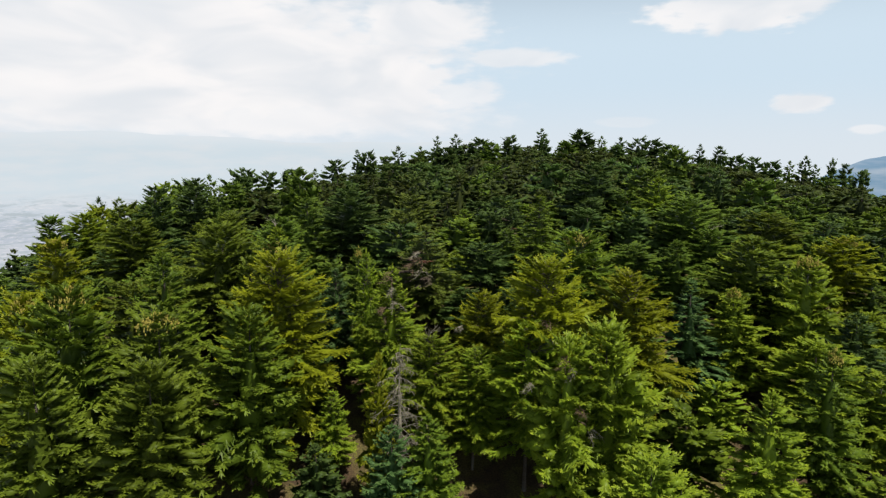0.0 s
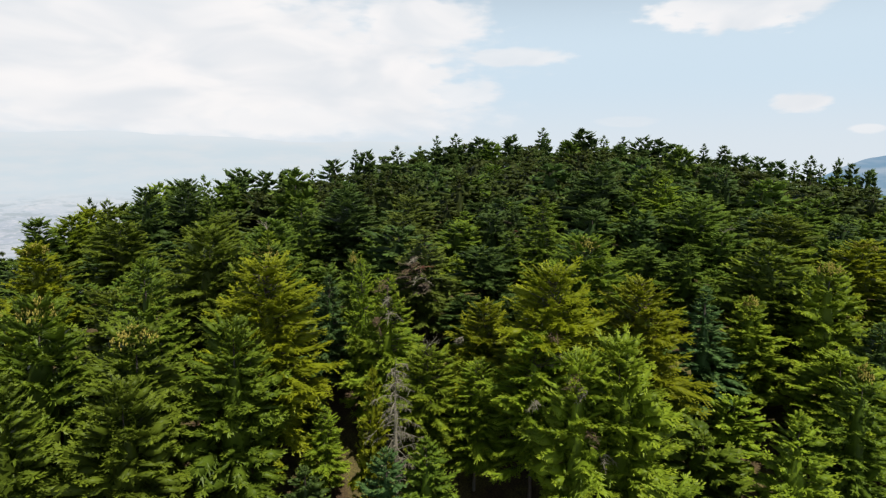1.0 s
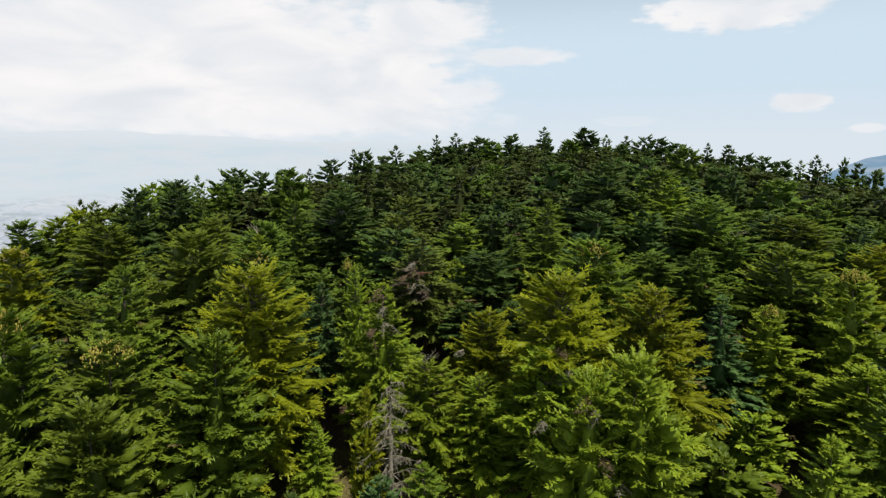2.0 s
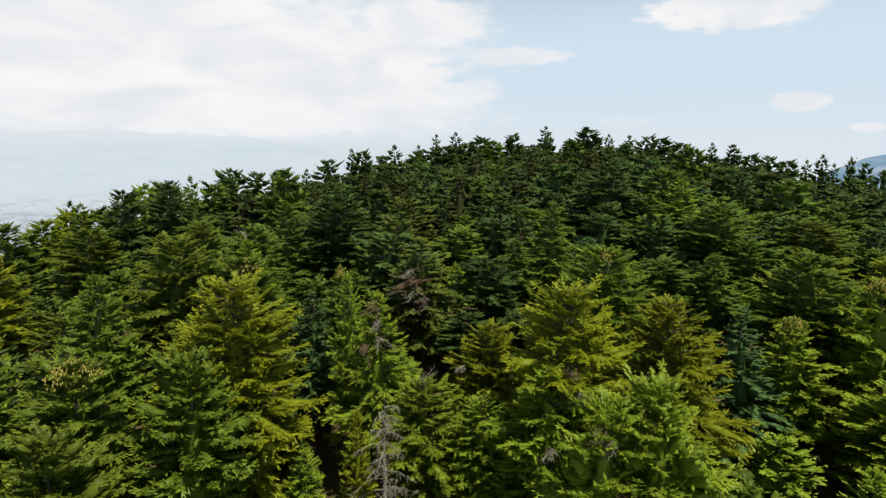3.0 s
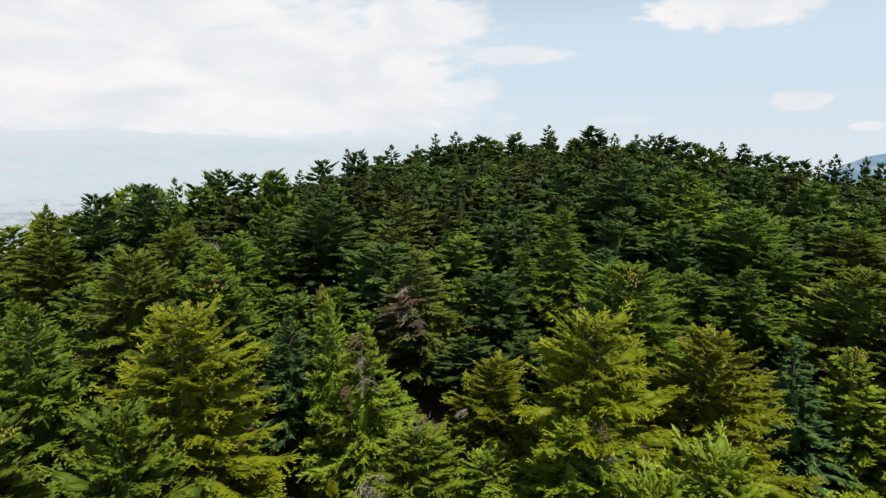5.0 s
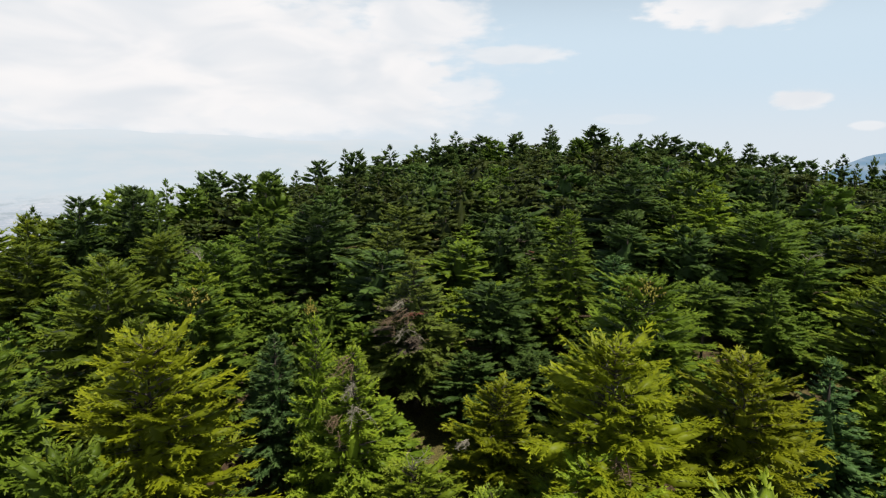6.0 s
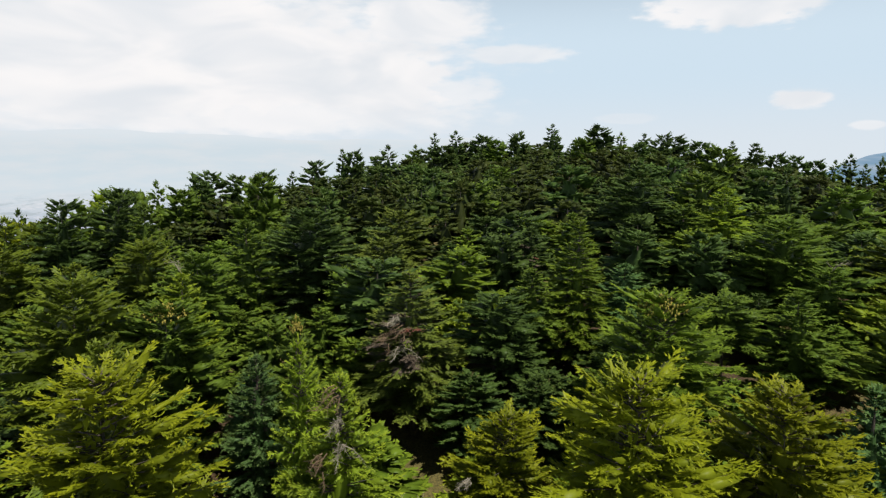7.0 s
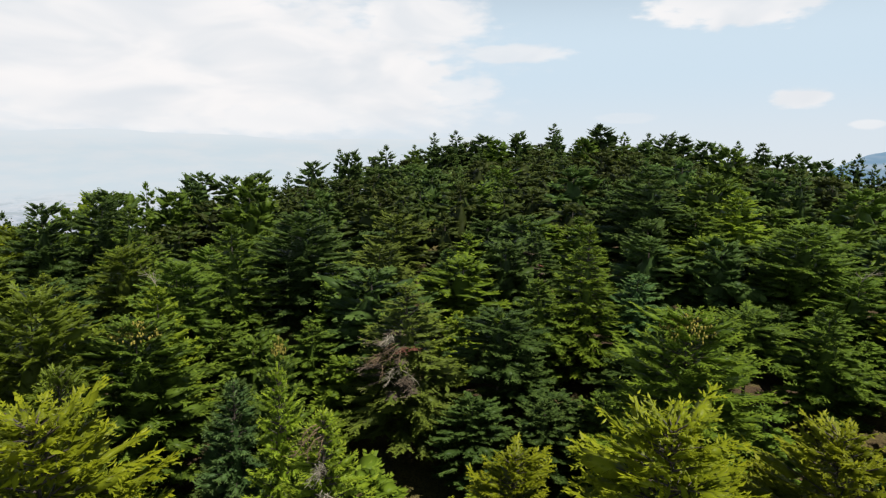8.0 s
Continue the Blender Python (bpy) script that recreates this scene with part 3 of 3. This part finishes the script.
fir("broad2", "olive", -23.2, 47.2, 17.6, 4.9, cones=True)
fir("broad", "leafy", -29.8, 45.5, 19.9, 4.2, cones=True)
fir("broad2", "olive", -28.0, 39.5, 16.2, 4.1)
fir("ragged", "yellow", -34.3, 47.6, 18.9, 3.2, cones=True)
fir("cone", "leafy", -26.3, 56.8, 21.3, 4.7)
fir("ragged", "olive", -31.2, 59.5, 17.4, 4.1)
fir("broad", "olive", -25.1, 66.8, 22.4, 4.5)
fir("cone", "olive", -32.9, 80.1, 21.0, 4.9)
fir("ragged", "olive", -20.4, 62.3, 19.6, 2.9)
fir("broad", "mid", -19.9, 68.6, 20.2, 4.7, cones=True)
fir("cone", "fresh", -21.0, 75.6, 21.3, 3.6, antler=True)
fir("cone", "blue", -11.8, 64.4, 18.1, 3.1)
fir("cone", "mid", -10.0, 66.5, 20.2, 2.8, cones=True)
fir("cone", "fresh", -7.6, 59.4, 20.8, 2.6)
fir("burnt", "pale", -2.2, 74.5, 21.7, 5.6, level="near", bare=((-110, 0.76, 0.5), (-120, 0.66, 0.6), (-95, 0.62, 0.65), (-100, 0.70, 0.5)))
fir("spire", "leafy", 12.7, 84.0, 24.9, 5.6, level="near")
fir("cone", "mid", 8.3, 82.6, 20.4, 4.1)
fir("cone", "blue", 17.6, 85.4, 20.4, 3.9)
fir("broad", "leafy", 14.0, 64.8, 22.1, 4.7, cones=True)
fir("broad2", "leafy", 34.3, 67.8, 21.3, 5.4)
fir("spire", "blue", 25.1, 59.8, 18.1, 5.5)
fir("cone", "fresh", 30.0, 60.5, 17.1, 4.4, cones=True)
fir("column", "fresh", 37.1, 60.8, 20.3, 3.6, cones=True)
fir("broad", "yellow", 48.3, 73.5, 20.6, 4.2, cones=True)
fir("cone", "leafy", 30.8, 45.9, 15.4, 3.9, cones=True)
fir("cone", "mid", 50.4, 70.0, 16.1, 4.1)
fir("broad2", "fresh", 45.5, 63.0, 13.7, 4.1)
fir("ragged", "fresh", 44.5, 82.3, 18.5, 4.9)
fir("broad", "olive", 47.5, 88.5, 22.0, 4.9)
fir("cone", "mid", 61.6, 107.8, 22.8, 4.9)
fir("cone", "mid", 29.0, 74.8, 20.0, 4.1)
fir("ragged", "mid", 36.8, 83.7, 20.2, 4.2, antler=True)
fir("broad", "mid", 36.1, 90.4, 24.1, 5.7)
fir("cone", "fresh", 38.6, 110.6, 26.6, 5.2)
fir("broad2", "mid", 32.9, 109.9, 24.1, 4.9)
fir("broad", "mid", 40.6, 123.2, 27.7, 5.2)
fir("broad2", "deep", 27.3, 113.4, 29.1, 7.0)
fir("broad2", "mid", 61.5, 120.0, 25.9, 5.4)
fir("cone", "deep", 59.8, 133.0, 28.7, 4.9)
fir("burnt", "deep", 10.9, 102.2, 22.0, 4.9)
fir("broad", "deep", -14.8, 93.8, 24.5, 5.8)
fir("cone", "mid", -20.6, 90.3, 24.1, 4.9)
fir("broad", "mid", -22.4, 80.6, 21.8, 4.1)
fir("ragged", "olive", -33.5, 94.6, 20.9, 4.5)
fir("ragged", "pale", -6.3, 112.0, 22.8, 4.9)
fir("cone", "mid", -10.8, 80.2, 16.8, 3.6)
fir("broad", "olive", -46.2, 89.5, 20.3, 4.9)
fir("broad2", "yellow", -47.9, 73.5, 19.6, 4.2, cones=True)
fir("broad2", "mid", -68.6, 105.0, 19.2, 5.2)
fir("broad", "fresh", -67.9, 112.0, 18.9, 4.9)
fir("broad", "yellow", -80.5, 140.0, 17.6, 4.9)
fir("cone", "deep", -83.0, 144.2, 20.0, 4.1)
fir("broad2", "fresh", -72.1, 156.8, 22.7, 5.8)
fir("broad", "mid", -64.4, 151.9, 23.0, 4.9)
fir("cone", "mid", -58.2, 150.9, 25.3, 4.2)
fir("broad2", "deep", -61.6, 185.5, 25.8, 6.5)
fir("broad", "mid", -30.8, 126.0, 26.6, 4.9)
fir("cone", "deep", -14.0, 179.2, 32.9, 5.2)
fir("cone", "deep", 3.5, 231.0, 38.2, 5.5)
fir("broad", "deep", 12.6, 231.0, 36.4, 5.8)
fir("cone", "deep", 37.8, 249.2, 41.3, 5.8)
fir("broad", "deep", 50.4, 232.4, 39.2, 7.5)
fir("cone", "deep", 60.9, 218.4, 37.1, 5.5)
fir("broad", "deep", 86.8, 260.4, 37.1, 6.5)
fir("broad", "mid", 62.3, 168.0, 32.2, 5.2)
fir("cone", "deep", 140.0, 240.8, 31.2, 5.8)
fir("broad", "mid", 112.0, 180.6, 24.1, 5.5)
fir("cone", "deep", -4.0, 232.0, 37.5, 4.3)
fir("broad", "deep", 23.8, 228.0, 37.1, 5.0)
fir("cone", "deep", 38.3, 240.0, 38.2, 4.3)
fir("cone", "mid", 58.7, 234.0, 38.0, 4.3)
fir("ragged", "deep", 72.6, 236.0, 37.0, 4.5)
fir("broad", "deep", 82.0, 225.0, 34.6, 5.0)
fir("cone", "deep", 96.1, 236.0, 35.3, 4.3)
fir("column", "deep", 100.8, 228.0, 34.4, 4.3)
fir("broad", "deep", 101.4, 215.0, 30.7, 4.5)
fir("broad2", "deep", 110.8, 222.0, 30.3, 5.0)
fir("broad", "deep", 118.7, 226.0, 28.7, 4.6)
fir("cone", "mid", 126.8, 228.0, 29.2, 4.3)
fir("ragged", "deep", 145.4, 232.0, 28.6, 3.4)
fir("column", "deep", 146.2, 225.0, 28.3, 4.3)
fir("broad2", "deep", 145.8, 215.0, 26.1, 5.0)
fir("cone", "mid", -9.4, 210.0, 33.3, 4.3)
fir("broad", "mid", 16.3, 225.0, 34.8, 4.5)
fir("broad", "deep", -25.5, 200.0, 31.1, 3.6)
fir("cone", "deep", -29.6, 206.0, 32.0, 4.3)
fir("broad2", "deep", -35.6, 195.0, 28.5, 5.0)
fir("cone", "deep", -42.4, 196.0, 25.8, 3.8)
fir("broad", "deep", -47.8, 188.0, 25.6, 4.6)
fir("broad2", "deep", -52.4, 180.0, 25.1, 5.0)
fir("cone", "deep", 133.1, 222.0, 28.1, 4.3)
fir("broad2", "mid", 43.0, 225.0, 35.7, 5.5)
fir("broad2", "deep", 58.8, 215.0, 34.1, 5.5)
fir("broad", "deep", -0.1, 215.0, 32.9, 5.0)
fir("broad", "olive", -64.5, 122.0, 19.9, 4.6)
fir("broad2", "mid", -64.2, 128.0, 19.7, 4.8)
fir("broad", "leafy", -61.9, 132.0, 21.2, 4.8)
fir("broad2", "deep", -57.7, 138.0, 22.8, 5.0)
fir("broad", "mid", -53.1, 150.0, 23.3, 5.0)
fir("cone", "mid", -59.0, 118.0, 20.1, 4.2)
fir("broad", "deep", -54.7, 165.0, 24.3, 5.0)
fir("cone", "fresh", 24.2, 42.0, 13.3, 4.2)
fir("broad2", "fresh", 14.3, 37.1, 10.6, 3.7)
fir("broad", "olive", -20.4, 39.9, 15.7, 4.2)
fir("ragged", "pale", -6.9, 98.0, 20.9, 4.5)
fir("broad", "mid", 6.3, 140.0, 25.2, 5.2)
fir("broad2", "mid", 12.6, 168.0, 27.4, 5.2)
fir("cone", "deep", 27.3, 133.0, 27.0, 4.5)
fir("bare", "mid", 24.4, 77.7, 18.8, 3.9)
fir("bare", "deep", 4.5, 76.3, 19.0, 3.6)
fir("broad2", "fresh", 2.8, 52.5, 12.9, 3.2)
fir("cone", "deep", 7.3, 69.3, 14.8, 3.6)
fir("cone", "mid", 11.2, 70.7, 14.8, 3.6)
fir("cone", "deep", 6.2, 77.7, 16.8, 3.7)
fir("broad2", "deep", 8.7, 72.1, 14.0, 3.2)
fir("broad", "fresh", 34.3, 53.9, 13.3, 4.5)
fir("cone", "mid", 37.1, 65.8, 17.5, 4.2)
fir("cone", "deep", 40.6, 57.4, 15.4, 4.1)
fir("cone", "deep", -13.4, 70.0, 16.1, 3.2)
fir("cone", "mid", -13.0, 56.7, 11.2, 3.2)
fir("broad2", "fresh", 38.5, 51.1, 11.2, 4.5)
fir("cone", "mid", 34.4, 78.4, 16.1, 3.9)
fir("broad2", "deep", -47.6, 114.8, 25.5, 4.9)
fir("cone", "mid", -42.0, 112.0, 24.1, 4.5)
fir("broad2", "deep", -53.9, 112.0, 24.1, 4.9)
fir("cone", "olive", -57.4, 105.0, 22.7, 4.5)
fir("broad2", "deep", 2.2, 70.7, 14.4, 3.1)
fir("broad2", "mid", -19.0, 81.9, 16.1, 3.6)
fir("cone", "deep", 0.7, 103.6, 19.6, 4.2)
fir("broad2", "deep", 16.0, 77.7, 15.4, 3.4)
fir("cone", "fresh", -10.1, 51.8, 9.1, 2.4)
fir("cone", "deep", 30.8, 84.7, 17.5, 3.9)


def snag(x, y, top):
    """The dead silver fir with drooping lichened branches."""
    z = hill(x, y)
    rng = np.random.default_rng(8)
    high = top - z
    tree = new("dead_fir")
    tree.location = (x, y, z)
    v, f = [], []
    tube(v, f, [(0, 0, -0.5), (0.05, 0, high * 0.4), (-0.05, 0.08, high * 0.75), (0.05, 0, high)], [0.26, 0.2, 0.10, 0.015], 7)
    me = fast_mesh("trunk", v, f)
    me.materials.append(DEAD_WOOD)
    new("trunk", me).parent = tree
    for k in range(64):
        v, f = [], []
        u = 0.40 + 0.57 * (k + rng.random()) / 64
        length = (0.6 + 4.4 * (1 - u)) * rng.uniform(0.4, 1.4)
        w = 2.4 * k + rng.normal(0, 0.4)
        d = Vector((math.cos(w), math.sin(w), rng.uniform(-0.2, 0.35)))
        p = Vector((0, 0, high * u))
        tube(v, f, [p, p + d * length * 0.5 + Vector((0, 0, -0.08)), p + d * length + Vector((0, 0, -0.35 * length))], [0.04, 0.028, 0.008], 3)
        for _ in range(16):
            s = rng.uniform(0.25, 1.0)
            q = p + d * length * s + Vector((0, 0, -0.3 * length * s * s))
            e = q + Vector((rng.normal(0, 0.22), rng.normal(0, 0.22), -rng.uniform(0.1, 0.5)))
            tube(v, f, [q, e], [0.02, 0.008], 3)
        me = fast_mesh("branch", v, f)
        me.materials.append(DEAD_WOOD)
        new("branch", me).parent = tree
    tagged(tree, "dead silver-grey fir hung with lichen among green firs", "dead tree")
    PLANTED.append((x, y, 1.0))


snag(-3.45, 46.2, 15.2)


# ---- the trees between, and the far woods ----
CLEARINGS = ((26, 79, 3.5), (14, 91, 5), (5, 49, 2.5), (-9.8, 51, 2.5))   # small open patches of the forest floor


def free(x, y, reach, slack):
    if any(math.hypot(x - a, y - b) < c for a, b, c in CLEARINGS):
        return False
    return all((x - a) ** 2 + (y - b) ** 2 > (slack * (reach + c)) ** 2 for a, b, c in PLANTED)


def fill_slope():
    rng = random.Random(21)
    y = 30.0
    while y < 118:
        half = 0.80 * y + 12
        x = -half
        while x < half:
            px, py = x + rng.uniform(-2.4, 2.4), y + rng.uniform(-2.4, 2.4)
            reach = rng.uniform(4.0, 5.8)
            x += 6.6 if y < 84 else 7.4
            near = py < 84
            if near:
                reach *= 0.70
            if py < 30 + rng.uniform(0, 6) or not free(px, py, reach, 0.58 if near else 0.55):
                continue
            tall = rng.uniform(6.0, 9.5) if near else rng.uniform(8.0, 12.0)
            tone = rng.choice(("mid", "mid", "deep", "deep", "deep", "olive" if near else "leafy", "blue" if near else "deep", "mid") if px > -20 else ("mid", "mid", "mid", "olive", "deep", "deep", "deep"))
            if near and px > -9:
                tone = rng.choice(("fresh", "leafy", "mid", "fresh", "leafy"))
            kind = rng.choice(("broad", "broad2", "cone", "broad", "broad2", "ragged", "cone"))
            fir(kind, tone, px, py, hill(px, py) + tall, reach, level="far")
        y += 6.0 if y < 84 else 6.8


fill_slope()


def far_woods():
    rng = random.Random(33)
    vs, fs, tones, shoots, fronds = [], [], [], [], []
    tv, tf = [], []
    count = 0
    stock = []
    for k, kind in enumerate(("broad", "broad2", "cone", "broad", "broad2")):
        for seed in (1, 2):
            stock.append(crown_faces(np.random.default_rng(seed * 10 + k), kind, "woods")[:4])
    y = 118.0
    while y < 275:
        half = 0.80 * y + 10
        x = -half
        while x < half:
            px, py = x + rng.uniform(-2.6, 2.6), y + rng.uniform(-2.6, 2.6)
            x += 9.4
            reach = rng.uniform(4.4, 6.2)
            if not free(px, py, reach, 0.5) or py / 1.4 > 176 + min(0.0, 0.75 * px) + 14:
                continue
            z = hill(px, py)
            high = rng.uniform(10.5, 15.5) * (0.86 if py > 185 else 1.0)
            v, f, sh, own = rng.choice(stock)
            w = rng.uniform(0, 6.28)
            c, s = math.cos(w), math.sin(w)
            m = np.array(((c * reach / R0, -s * reach / R0, 0), (s * reach / R0, c * reach / R0, 0), (0, 0, high / H0)))
            vs.append(v @ m.T + np.array((px, py, z)))
            fs.append(f + count)
            count += len(v)
            tones.append(np.full(len(f), rng.random() ** 1.5))
            shoots.append(sh)
            fronds.append(own)
            tube(tv, tf, [(px, py, z - 1), (px, py, z + high * 0.9)], [0.35, 0.05], 4)
        y += 8.6
    me = fast_mesh("far_woods", np.concatenate(vs), np.concatenate(fs), tone=np.concatenate(tones), shoot=np.concatenate(shoots), frond=np.concatenate(fronds))
    me.materials.append(FAR_NEEDLES)
    ob = new("far_woods", me)
    tagged(ob, "dense dark fir forest covering the far hilltop", "forest", kind="stuff")
    me = fast_mesh("trunks", tv, tf)
    me.materials.append(BARK)
    stems = new("trunks", me)
    stems.parent = ob
    stems["kind"] = "stuff"


far_woods()
